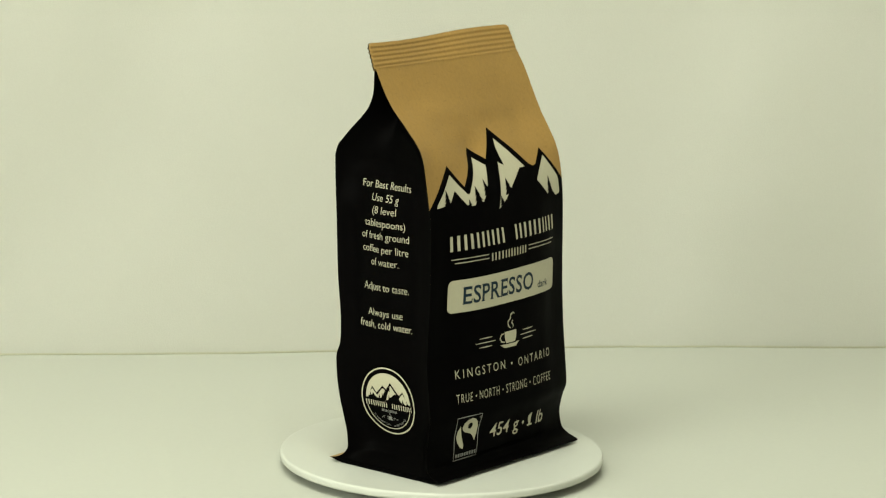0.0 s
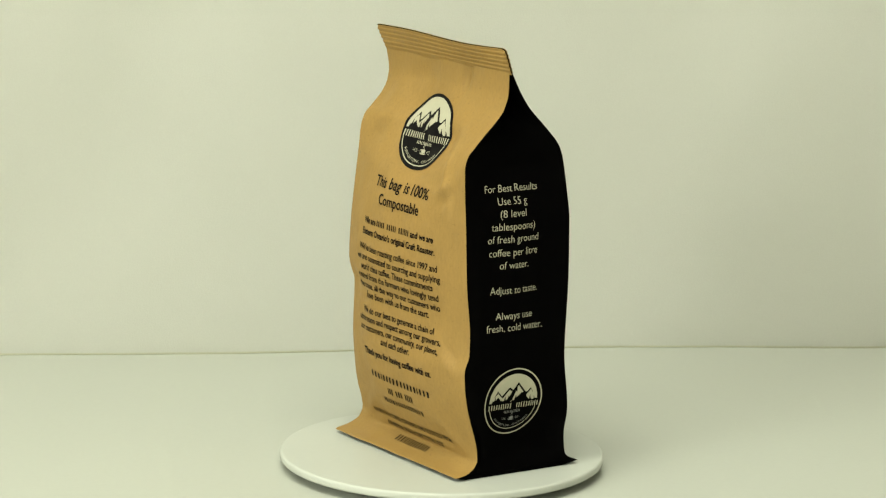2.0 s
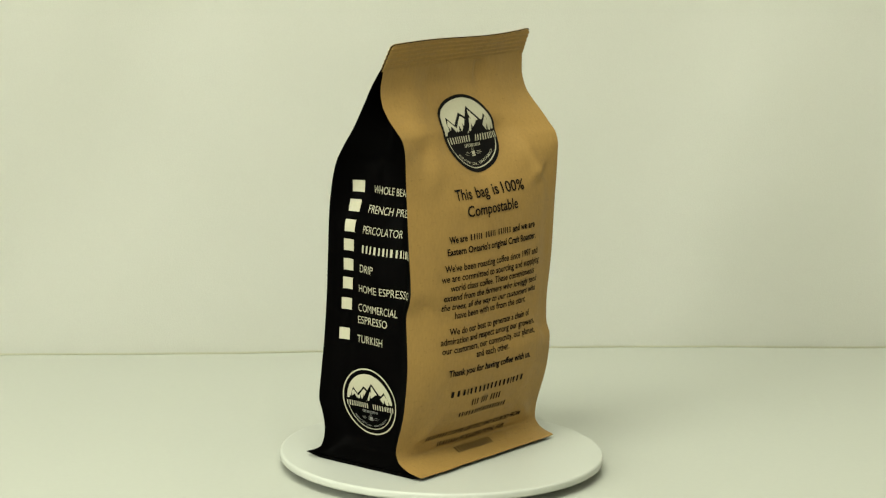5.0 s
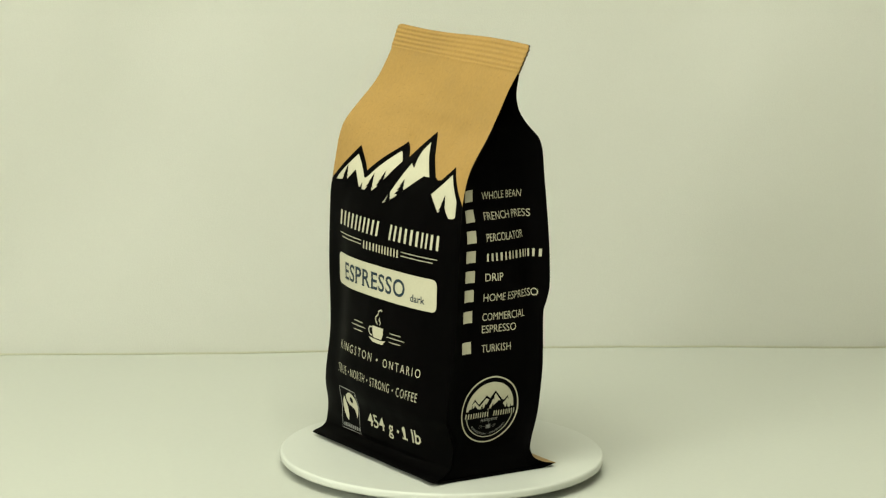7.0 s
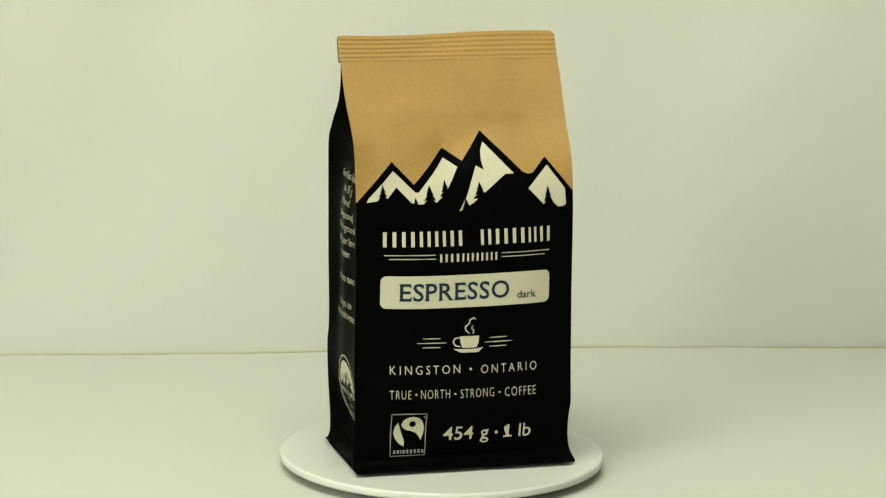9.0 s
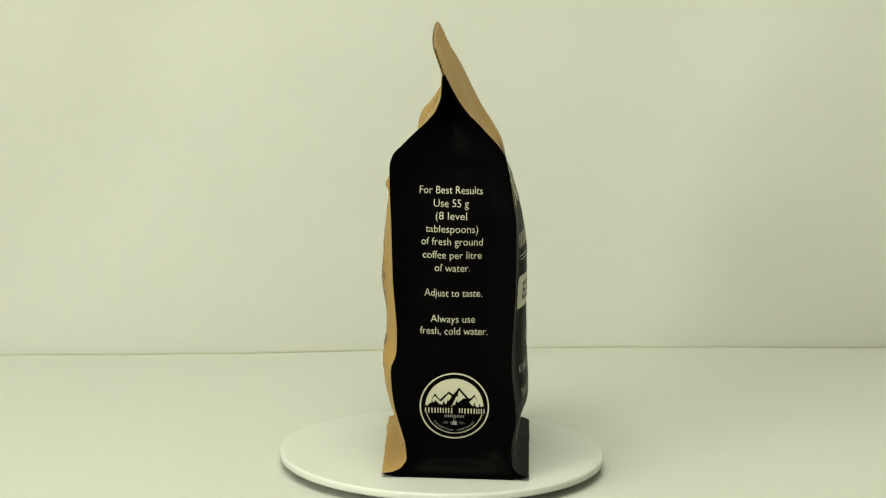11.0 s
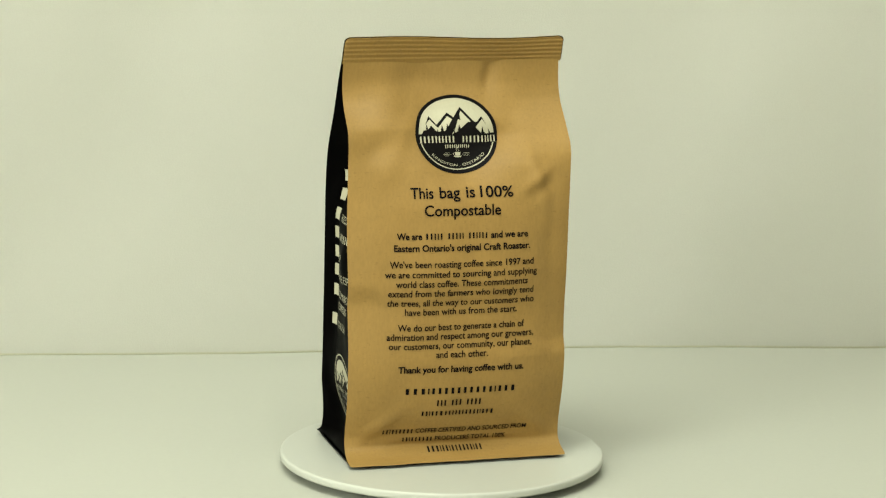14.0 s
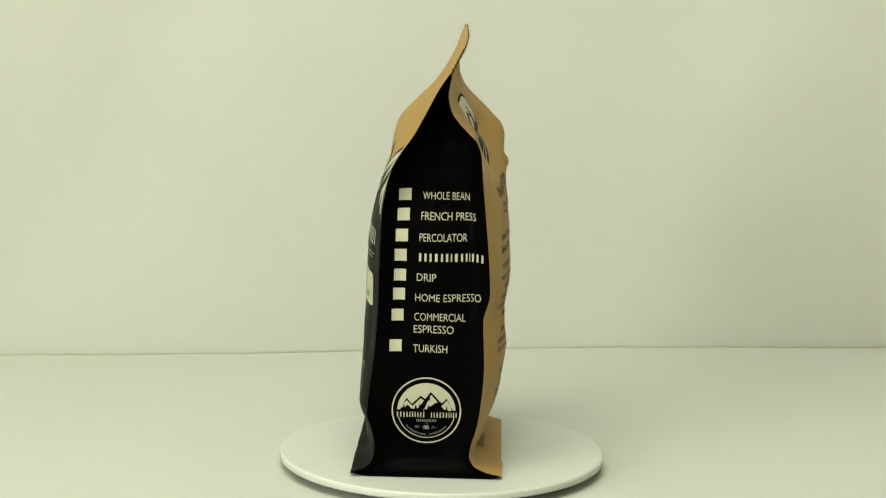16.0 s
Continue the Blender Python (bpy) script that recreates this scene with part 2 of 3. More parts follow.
def back_side(x, z):
    u = (x - x_bl(z)) / (x_br(z) - x_bl(z))
    w = max(0, 1 - abs(2 * u - 1) ** 6)
    d = 1.5 * wave(x, z, 4.1)
    d += hump(x, z, -23, 234, 4, 9, -1.8, 0.2) + hump(x, z, 22, 233, 14, 7, -0.9)
    d += hump(x, z, -47, 176, 3, 18, 1.3, -0.35) + hump(x, z, -57, 145, 5, 42, -0.9) + hump(x, z, -48, 175, 11, 2.6, 1.5, -0.6) + hump(x, z, -50, 168, 9, 3.5, -1.1, -0.6)
    d += hump(x, z, 52, 192, 7, 7, -1.2) + hump(x, z, -50, 72, 16, 4, 1.0, 0.5)
    d += hump(x, z, 0, 9.6, 50, 1.6, -1.6) + hump(x, z, 0, 13.6, 50, 2.2, 0.6) + hump(x, z, 48, 22, 4, 14, 1.2, 0.9) + hump(x, z, -48, 22, 4, 14, 1.2, -0.9)
    d += hump(x, z, 34, 88, 24, 24, 1.5) + hump(x, z, 20, 213, 13, 12, -2.0) + hump(x, z, -5, 184, 22, 12, -5.3) + hump(x, z, -28, 198, 12, 10, -2.8)
    d += hump(x, z, 46, 213, 15, 14, 2.2) + 0.5 * hump(x, z, 30, 205, 5, 26, 1.6, 0.5) + hump(x, z, 58, 104, 7, 4, -1.6, 0.4) + hump(x, z, -60, 70, 9, 3, -1.6, 0.6)
    return back_y(x, z) + 1.5 * d * w


def gusset(y, z, side):
    yf, yb = curve(z, FRONT_L if side < 0 else FRONT_R), curve(z, BACK_L if side < 0 else BACK_R)
    v = min(max((y - yf) / (yb - yf), 0), 1)
    w = max(0, 1 - abs(2 * v - 1) ** 4)
    d = 0.5 * wave(y * 1.3, z, 9.0 + side) + hump(y, z, -5, 186, 26, 5, -1.5) + hump(y, z, -7, 10, 22, 2.2, -1.4)
    if side < 0:
        d += hump(y, z, -7, 100, 40, 70, -1.3) + hump(y, z, -5, 125, 9, 45, 2.2) + hump(y, z, 17, 115, 7, 45, -1.6) + hump(y, z, -27, 120, 7, 45, -1.6) + hump(y, z, -6, 178, 3, 13, -0.9)
    else:
        d += hump(y, z, 16, 152, 9, 20, -4.0) + hump(y, z, -4, 118, 9, 14, 2.6) + hump(y, z, 8, 85, 12, 14, 1.2) + hump(y, z, 12, 40, 8, 12, -1.6)
        d += hump(y, z, -27, 108, 7, 40, -3.0) + hump(y, z, 20, 118, 7, 34, -4.6) + hump(y, z, -6, 170, 3, 16, 1.0)
    return side_x(v, z, side) + side * d * w


def place(face, a, z):
    """The point of the bag's skin at a (to the reader's right) and z, in millimetres."""
    if face == "front":
        return Vector((a, front(a, z), z))
    if face == "back":
        return Vector((-a, back_side(-a, z), z))
    if face == "left":
        return Vector((gusset(-a, z, -1), -a, z))
    return Vector((gusset(a, z, 1), a, z))


def lifted(face, a, z, off):
    p = place(face, a, z)
    n = (place(face, a + 0.5, z) - place(face, a - 0.5, z)).cross(place(face, a, z + 0.5) - place(face, a, z - 0.5))
    n.normalize()
    return (p + n * off) * 0.001


SKY = [(-68.5, 164.0), (-45.4, 187.2), (-32.4, 173.6), (-11.2, 193.0), (-0.2, 185.6), (13.6, 202.2), (36.5, 179.0), (40, 177.6), (43, 178.4), (51.6, 187.0), (68.5, 166.2)]


def skyline(x):
    for (a, p), (b, q) in zip(SKY, SKY[1:]):
        if x <= b:
            return p + (q - p) * max(x - a, 0) / (b - a)
    return SKY[-1][1]


LEVELS = [2.3, 2.5, 2.8, 3.2, 3.7, 4.3, 5, 5.6, 6.3, 7, 8, 9, 10, 11, 12, 13, 14, 15.5, 17, 19, 21, 23.5, 26, 29, 32]
LEVELS += [32 + 3 * i for i in range(1, 51)] + [182 + 1.75 * i for i in range(1, 35)] + [243]
COLS = sorted({round(i / 56, 5) for i in range(57)} | {round((x + 68.5) / 136.7, 5) for x, _ in SKY[1:-1]})

bag = tagged(new("coffee_bag"), "upright kraft paper coffee bag with black printed front and sides", "coffee bag")
bag.location = (0, 0, DISC)


def front_point(u, z):
    x = x_fl(z) + (x_fr(z) - x_fl(z)) * u
    return Vector((x, front(x, z), z)) * 0.001


def back_point(u, z):
    x = x_bl(z) + (x_br(z) - x_bl(z)) * u
    return Vector((x, back_side(x, z), z)) * 0.001


low_rows, top_rows = [], []
for k in range(len(LEVELS)):
    low_rows.append([front_point(u, 2.3 + (LEVELS[k] - 2.3) / 240.7 * (skyline(-68.5 + 136.7 * u) - 2.3)) for u in COLS])
for k in range(41):
    top_rows.append([front_point(u, skyline(-68.5 + 136.7 * u) + (243 - skyline(-68.5 + 136.7 * u)) * k / 40) for u in COLS])
black_front = part("front_panel", grid(low_rows), BLACK, bag, "black printed lower front under a mountain outline", True)
kraft_front = part("front_top_panel", grid(top_rows), KRAFT, bag, "plain sloping kraft paper upper front", True)
kraft_back = part("back_panel", grid([[back_point(1 - i / 64, z) for i in range(65)] for z in LEVELS]), KRAFT, bag, "kraft paper back with black print", True)
sides = {}
for side, face in ((-1, "left"), (1, "right")):
    rows = []
    for z in LEVELS:
        yf, yb = curve(z, FRONT_L if side < 0 else FRONT_R), curve(z, BACK_L if side < 0 else BACK_R)
        row = []
        for i in range(37):
            y = yf + (yb - yf) * i / 36
            row.append(Vector((gusset(y, z, side), y, z)) * 0.001)
        rows.append(row if side > 0 else row[::-1])
    sides[face] = part("side_gusset", grid(rows), BLACK, bag, "black film side folded inwards at the top", True)
ring = [front_point(u, 2.3) for u in COLS] + [back_point(1 - u, 2.3) for u in COLS]
foot = [Vector((p.x * 0.985, p.y * 0.80 - 0.0012, 0.0001)) for p in ring]
under = grid([[*ring, ring[0]], [*foot, foot[0]]])
f = under.faces.new([under.verts.new(p) for p in foot])
bmesh.ops.triangulate(under, faces=[f])
bmesh.ops.remove_doubles(under, verts=under.verts[:], dist=1e-7)
part("bottom_panel", under, BLACK, bag)


def seal_layer(half, z0, z1, spread, rib, shift):
    """A welded strip: a thin ribbed slab from z0 to z1 with rounded upper corners."""
    def point(u, z, face):
        t = max(z - (z1 - 3.0), 0)
        cut = 3.0 - math.sqrt(max(9.0 - t * t, 0))
        x = (-68.2 - spread + cut) + (135.6 + 2 * spread - 2 * cut) * u
        y = 2.0 + 1.0 * u + (z - 243) * (0.36 + 0.17 * u + 0.10 * math.sin(math.pi * u))
        if z > 243.6:
            y += rib * math.sin((z - 243.6) * 2 * math.pi / 2.6)
        return Vector((x, y + shift + face * half * min(1.0, (z1 - z) / 0.4 + 0.3), z + (0.8 * math.sin(2 * math.pi * (u - 0.5)) + 0.9 * u ** 3) * max(z - 243, 0) / 14)) * 0.001
    zs = [z0 + (z1 - z0) * i / 48 for i in range(49)]
    us = [0, 0.004, 0.01] + [i / 40 for i in range(1, 40)] + [0.99, 0.996, 1]
    bm = grid([[point(u, z, -1) for u in us] for z in zs])
    for rowset in ([[point(u, z, 1) for u in us[::-1]] for z in zs], [[point(u, z1, f) for u in us] for f in (-1, 1)],
                   [[point(0, z, f) for z in zs] for f in (-1, 1)], [[point(1, z, f) for z in zs[::-1]] for f in (-1, 1)]):
        b = grid(rowset)
        m = bpy.data.meshes.new("strip")
        b.to_mesh(m)
        b.free()
        bm.from_mesh(m)
        bpy.data.meshes.remove(m)
    bmesh.ops.remove_doubles(bm, verts=bm.verts[:], dist=1e-6)
    bmesh.ops.recalc_face_normals(bm, faces=bm.faces[:])
    return bm


part("top_seal", seal_layer(0.4, 242.85, 257.6, 0.6, 0.22, -0.5), KRAFT, bag, "ribbed heat-sealed kraft paper strip", True)
part("seal_liner", seal_layer(0.3, 242.2, 257.55, 0.9, 0.26, 0.1), BLACK, bag, "thin black liner edge between the sealed layers", True)
part("seal_flap", seal_layer(0.3, 241.7, 257.05, 0.4, 0.32, 0.6), KRAFT, bag, "ribbed kraft paper strip of the back", True)

# ---- print on the bag ----
def flat_text(body, weight=0.0, spacing=1.0):
    data = bpy.data.curves.new("type", "FONT")
    data.body, data.resolution_u, data.offset, data.fill_mode, data.space_character = body, 3, weight, "BOTH", spacing
    ob = new("type", data)
    bpy.context.view_layer.update()
    mesh = bpy.data.meshes.new_from_object(ob.evaluated_get(bpy.context.evaluated_depsgraph_get()))
    bpy.data.objects.remove(ob)
    bpy.data.curves.remove(data)
    return mesh


cap_mesh = flat_text("H")
CAP = max(v.co.y for v in cap_mesh.vertices)
bpy.data.meshes.remove(cap_mesh)


def laid(bm, face, layer, step=2.5):
    """Cut a flat drawing into small pieces and lay it on the bag's skin."""
    if not bm.verts:
        return bm
    for axis in (0, 1):
        if layer > 1:
            step = min(step, 1.8)
        lo, hi = min(v.co[axis] for v in bm.verts), max(v.co[axis] for v in bm.verts)
        for k in range(int(lo // step) + 1, int(hi // step) + 1):
            no = Vector((1, 0, 0)) if axis == 0 else Vector((0, 1, 0))
            bmesh.ops.bisect_plane(bm, geom=bm.verts[:] + bm.edges[:] + bm.faces[:], plane_co=no * (k * step), plane_no=no)
    for v in bm.verts:
        v.co = lifted(face, v.co.x, v.co.y, 0.26 + 0.11 * layer)
    return bm


def joined(pieces):
    """One mesh out of several drawings: (bmesh, slot) pairs."""
    out = bmesh.new()
    for b, slot in pieces:
        for f in b.faces:
            f.material_index = slot
        m = bpy.data.meshes.new("piece")
        b.to_mesh(m)
        b.free()
        out.from_mesh(m)
        bpy.data.meshes.remove(m)
    return out


def text_bm(body, x0, x1, z, cap, weight=0.0, spacing=1.0):
    mesh = flat_text(body, weight, spacing)
    bm = bmesh.new()
    bm.from_mesh(mesh)
    bpy.data.meshes.remove(mesh)
    lo, hi = min(v.co.x for v in bm.verts), max(v.co.x for v in bm.verts)
    for v in bm.verts:
        v.co = (x0 + (v.co.x - lo) * (x1 - x0) / (hi - lo), z + v.co.y * cap / CAP, 0)
    return bm


def outline(points):
    bm = bmesh.new()
    f = bm.faces.new([bm.verts.new((x, z, 0)) for x, z in points])
    bmesh.ops.triangulate(bm, faces=[f], ngon_method="EAR_CLIP")
    return bm


def bar_list(x0, x1, z, cap, widths, gap=0.3):
    """Plain upright bars in a row, one for each letter; 0 in widths is a word gap."""
    total = sum(w if w else 0.9 for w in widths)
    made, x = [], x0
    for w in widths:
        d = (w if w else 0.9) * (x1 - x0) / total
        if w:
            e = d * gap / 2
            made.append(outline([(x + e, z), (x + d - e, z), (x + d - e, z + cap), (x + e, z + cap)]))
        x += d
    return made


def words(face, parent, mat, lines, weight=-0.006, label="cream printed letters", spacing=1.0):
    for body, x0, x1, z, cap in lines:
        part("printed_text", laid(text_bm(body, x0, x1, z, cap, weight, spacing), face, 1), mat, parent, label)


def bar_words(face, parent, mat, rows, label):
    for x0, x1, z, cap, widths in rows:
        for b in bar_list(x0, x1, z, cap, widths, 0.6):
            part("printed_bar", laid(b, face, 1), mat, parent, label)


def arc_points(cx, cz, rx, rz, a0, a1, n):
    return [(cx + rx * math.cos(a0 + (a1 - a0) * i / n), cz + rz * math.sin(a0 + (a1 - a0) * i / n)) for i in range(n + 1)]


def band(cx, cz, rx, rz, inner, outer, a0, a1, n=64):
    bm = bmesh.new()
    p, q = arc_points(cx, cz, rx * inner, rz * inner, a0, a1, n), arc_points(cx, cz, rx * outer, rz * outer, a0, a1, n)
    vp, vq = [bm.verts.new((*c, 0)) for c in p], [bm.verts.new((*c, 0)) for c in q]
    for i in range(n):
        bm.faces.new((vp[i], vp[i + 1], vq[i + 1], vq[i]))
    return bm


def stroke(points, width):
    """A ribbon of that width along a line of points."""
    bm = bmesh.new()
    pairs = []
    for i, (x, z) in enumerate(points):
        a, b = points[max(i - 1, 0)], points[min(i + 1, len(points) - 1)]
        dx, dz = b[0] - a[0], b[1] - a[1]
        n = math.hypot(dx, dz) or 1
        h = width / 2 * (1.0 if 0 < i < len(points) - 1 else 0.6)
        pairs.append((bm.verts.new((x - dz / n * h, z + dx / n * h, 0)), bm.verts.new((x + dz / n * h, z - dx / n * h, 0))))
    for (a, b), (c, d) in zip(pairs, pairs[1:]):
        bm.faces.new((a, b, d, c))
    return bm


SNOW = ([(-61.6, 164.2), (-60.5, 166.5), (-44.6, 181.8), (-31.7, 169.2), (-29.6, 169.2), (-11.4, 187.4), (-3.5, 182.3), (-10.6, 171.8), (-15.3, 166.3), (-19.9, 162.6), (-30.8, 162.4), (-34.5, 163.4), (-43.1, 172.4), (-49.6, 165.6)],
        [(-5.5, 157.6), (-0.1, 166.1), (7.7, 182.9), (12.4, 180.6), (11.4, 186), (11.8, 191), (14.3, 195.8), (31.0, 178.0), (25.5, 177.9), (11.4, 167.8), (3.9, 162.3)],
        [(39.1, 169.3), (52.3, 182.4), (62.9, 168.4), (63.3, 159.4), (62, 158.2), (58.1, 157.8), (51.7, 163.8), (49.9, 158.5)])
TREES = ((-51.7, 163.6, 174.3, 6.2), (-23.0, 160.0, 173.0, 9.0), (-13.1, 165.5, 175.7, 6.4), (-31.9, 160.6, 166.4, 4.0), (8.5, 163.5, 173.9, 8.2), (-0.8, 158.6, 164.8, 5.4), (51.6, 156.5, 170.5, 7.6))


def fir(x, z0, z1, w, tiers=4):
    pts, h = [], (z1 - z0) * 0.9
    for i in range(tiers):
        half = w / 2 * (i + 1) / tiers
        zb = z1 - h * (i + 1) / tiers
        pts.append((half, zb))
        if i < tiers - 1:
            pts.append((half * 0.5, zb + 0.06 * h))
    right = [(x + a, z) for a, z in pts] + [(x + w * 0.08, z1 - h), (x + w * 0.08, z0)]
    left = [(2 * x - a, z) for a, z in right][::-1]
    return outline([(x, z1)] + right + left)


def cup(cx, cz, s, slot, face, layer, lines=True):
    """The steaming cup and saucer with dashes at both sides; s: its size."""
    out = []
    body = [(-5.2, 6.5), (6.6, 6.5), (6.4, 2.5), (5.2, -0.6), (-3.6, -0.6), (-4.9, 2.5)]
    saucer = [(-9.2, -1.0), (-3.4, -1.3), (5.2, -1.3), (9.4, -0.6), (6.2, -3.6), (-5.0, -3.4)]
    for pts in (body, saucer):
        out.append(outline([(cx + x * s, cz + z * s) for x, z in pts]))
    for pts, w in (([(-5.4, 5.6), (-8.2, 5.4), (-9.4, 3.2), (-8.0, 0.9), (-4.8, 0.2)], 0.9), ([(0.6, 8.0), (-1.6, 10), (-1.9, 12.2), (0.6, 14.2), (0.8, 16.2), (3.4, 17.4), (4.6, 16.4)], 0.9),
                   ([(2.6, 7.8), (3.6, 9.4), (1.9, 11.2), (2.8, 12.8)], 0.8)):
        out.append(stroke([(cx + x * s, cz + z * s) for x, z in pts], w * s))
    if lines:
        for x0, x1, z in ((-28, -17, 5.6), (-31.2, -13.6, 2.9), (-28, -17, 0.2), (13.3, 24.3, 5.0), (10.2, 27.8, 2.3), (13.3, 24.3, -0.4)):
            out.append(stroke([(cx + x0 * s, cz + z * s), (cx + (x0 + x1) / 2 * s, cz + z * s), (cx + x1 * s, cz + z * s)], 0.65 * s))
    return [(laid(b, face, layer), slot) for b in out]


NORTH = (1.15, 1.1, 0.95, 0.95, 1.05, 0, 0.95, 1.1, 1.1, 0.75, 0.95)
COFFEE = (1, 1.1, 0.9, 0.9, 0.9, 0.9)


def paired(widths):
    return [v for w in widths for v in ((w * 0.5, w * 0.5) if w else (0,))]


def logo(face, parent, cx, cz, rx, rz, rim):
    """The round badge: dark disc, pale sky, mountains, bars for the name, a lettered arc. rim: a pale outer ring."""
    pieces = []
    if rim:
        pieces.append((laid(band(cx, cz, rx, rz, 0.96, 1.0, 0, 2 * math.pi, 72), face, 1), 1))
        rx, rz = rx * 0.97, rz * 0.97
    pieces.append((laid(outline(arc_points(cx, cz, rx * 0.97, rz * 0.97, 0, 2 * math.pi, 72)[:-1]), face, 0), 0))
    k = 0.86 if rim else 0.885
    pieces.append((laid(outline(arc_points(cx, cz, rx * k, rz * k, 0.02, math.pi - 0.02, 48)), face, 1), 1))
    sx, sz = rx * k / 71, rz * (0.0134 if rim else 0.0149)

    def scaled(pts):
        return [(cx + (x - 3) * sx, cz + (z - 158) * sz) for x, z in pts]
    peaks = [(-62, 159)] + SKY[1:-1] + [(66, 162), (68, 157), (-62, 157)]
    pieces.append((laid(outline(scaled(peaks)), face, 2), 0))
    for s in SNOW:
        pieces.append((laid(outline(scaled(s)), face, 3), 1))
    for x, z0, z1, w in TREES:
        (p, q), (_, r) = scaled([(x, z0), (x, z1)])
        pieces.append((laid(fir(p, q, r, w * sx, 3), face, 4), 0))
    pieces += [(laid(b, face, 3), 1) for b in bar_list(cx - 0.90 * rx, cx + 0.92 * rx, cz - 0.205 * rz, 0.16 * rz, paired(NORTH), 0.6)]
    pieces += [(laid(b, face, 3), 2 if rim else 1) for b in bar_list(cx - 0.30 * rx, cx + 0.30 * rx, cz - 0.345 * rz, 0.085 * rz, paired(COFFEE), 0.6)]
    pieces += cup(cx, cz - 0.54 * rz, rx * 0.0115, 2 if rim else 1, face, 3)
    pieces.append((laid(band(cx, cz, rx, rz, k - 0.025, k, math.pi * 1.08, math.pi * 1.92, 48), face, 3), 1))
    bm = text_bm("KINGSTON . ONTARIO", -1, 1, 0, 1)
    for v in bm.verts:
        a, r = -math.pi / 2 + v.co.x * 0.9, k - 0.14 + 0.06 * (1 - v.co.y)
        v.co = (cx + rx * r * math.cos(a), cz + rz * r * math.sin(a), 0)
    pieces.append((laid(bm, face, 3, 8), 2 if rim else 1))
    return part("printed_logo", joined(pieces), (BLACK if rim else INK, CREAM, GREY if rim else CREAM), parent, "round black and cream badge with mountain peaks")


# front
for shape in SNOW:
    part("printed_snow", laid(outline(shape), "front", 1, 3), CREAM, black_front, "cream printed snow field")
for x, z0, z1, w in TREES:
    part("printed_tree", laid(fir(x, z0, z1, w * 1.15), "front", 2, 3), BLACK, black_front, "small black printed fir tree")
bar_words("front", black_front, CREAM, [(-53.8, 53.6, 137.8, 9.0, paired(NORTH)), (-19.2, 18.6, 128.4, 4.8, paired(COFFEE))], "cream bars in place of a brand name")
for x0, x1, z in ((-51.6, -20.8, 132.6), (-48.6, -20.8, 130.3), (20.6, 52.0, 132.2), (20.6, 48.8, 129.9)):
    part("printed_rule", laid(box(x0, x1, z, z + 0.55, 0, 0.001), "front", 1, 3), CREAM, black_front)


def round_rect(x0, x1, z0, z1, r):
    pts = []
    for cx, cz, a in ((x1 - r, z1 - r, 0), (x0 + r, z1 - r, 90), (x0 + r, z0 + r, 180), (x1 - r, z0 + r, 270)):
        pts += arc_points(cx, cz, r, r, radians(a), radians(a + 90), 5)
    return pts


label = part("printed_label", laid(outline(round_rect(-53.2, 52.4, 100.6, 120.4, 3.6)), "front", 1, 3), CREAM, black_front, "cream label with rounded corners and blue lettering")


def serif_word(body, x0, x1, z, cap, weight):
    """Letters one by one, with small serifs at their stems and arms."""
    glyphs = []
    for c in body:
        m = flat_text(c, weight)
        xs = [v.co.x for v in m.vertices]
        glyphs.append((c, m, min(xs), max(xs)))
    gap = 0.085
    scale = (x1 - x0) / (sum(hi - lo for _, _, lo, hi in glyphs) + gap * (len(body) - 1))
    made, x, k = [], x0, cap / 10
    for c, m, lo, hi in glyphs:
        b = bmesh.new()
        b.from_mesh(m)
        bpy.data.meshes.remove(m)
        for v in b.verts:
            v.co = (x + (v.co.x - lo) * scale, z + v.co.y * cap / CAP, 0)
        made.append((laid(b, "front", 2), 0))
        r, top = x + (hi - lo) * scale, z + cap
        ticks = {"E": [(x - 0.7, x + 2.2, z, z + 0.5), (x - 0.7, x + 2.2, top - 0.5, top), (r - 0.5, r + 0.1, top - 2.4, top), (r - 0.3, r + 0.4, z, z + 2.7)],
                 "P": [(x - 0.7, x + 2.4, z, z + 0.5), (x - 0.7, x + 2.0, top - 0.5, top)], "R": [(x - 0.7, x + 2.4, z, z + 0.5), (x - 0.7, x + 2.0, top - 0.5, top), (r - 1.6, r + 0.6, z, z + 0.5)],
                 "S": [(r - 0.7, r - 0.1, top - 2.7, top - 0.4), (x + 0.1, x + 0.7, z + 0.4, z + 2.7)]}.get(c, [])
        for p, q, lo_z, hi_z in ticks:
            made.append((laid(outline([(p, lo_z), (q, lo_z), (q, hi_z), (p, hi_z)]), "front", 2.4), 0))
        x += (hi - lo + gap) * scale
    return joined(made)


part("printed_text", serif_word("ESPRESSO", -41.8, 25.8, 105.4, 10.2, 0.014), BLUE, black_front, "slate blue serif letters")
part("printed_text", laid(text_bm("dark", 30.9, 43.4, 104.5, 4.3, 0.012), "front", 2), BLUE, black_front, "slate blue letters")
part("printed_cup", joined(cup(0, 76.6, 1.0, 0, "front", 1)), CREAM, black_front, "cream steaming cup drawing")
words("front", black_front, CREAM, [("KINGSTON", -47.1, -4.9, 60.7, 5.2), ("ONTARIO", 8.2, 44.0, 60.0, 5.2)], -0.006, spacing=1.45)
words("front", black_front, CREAM, [("TRUE", -47.4, -34.6, 45.9, 5.4), ("NORTH", -28.8, -11.2, 45.9, 5.4), ("STRONG", -4.6, 16.4, 45.6, 5.4), ("COFFEE", 23.4, 43.4, 45.2, 5.4)], -0.012, spacing=1.2)
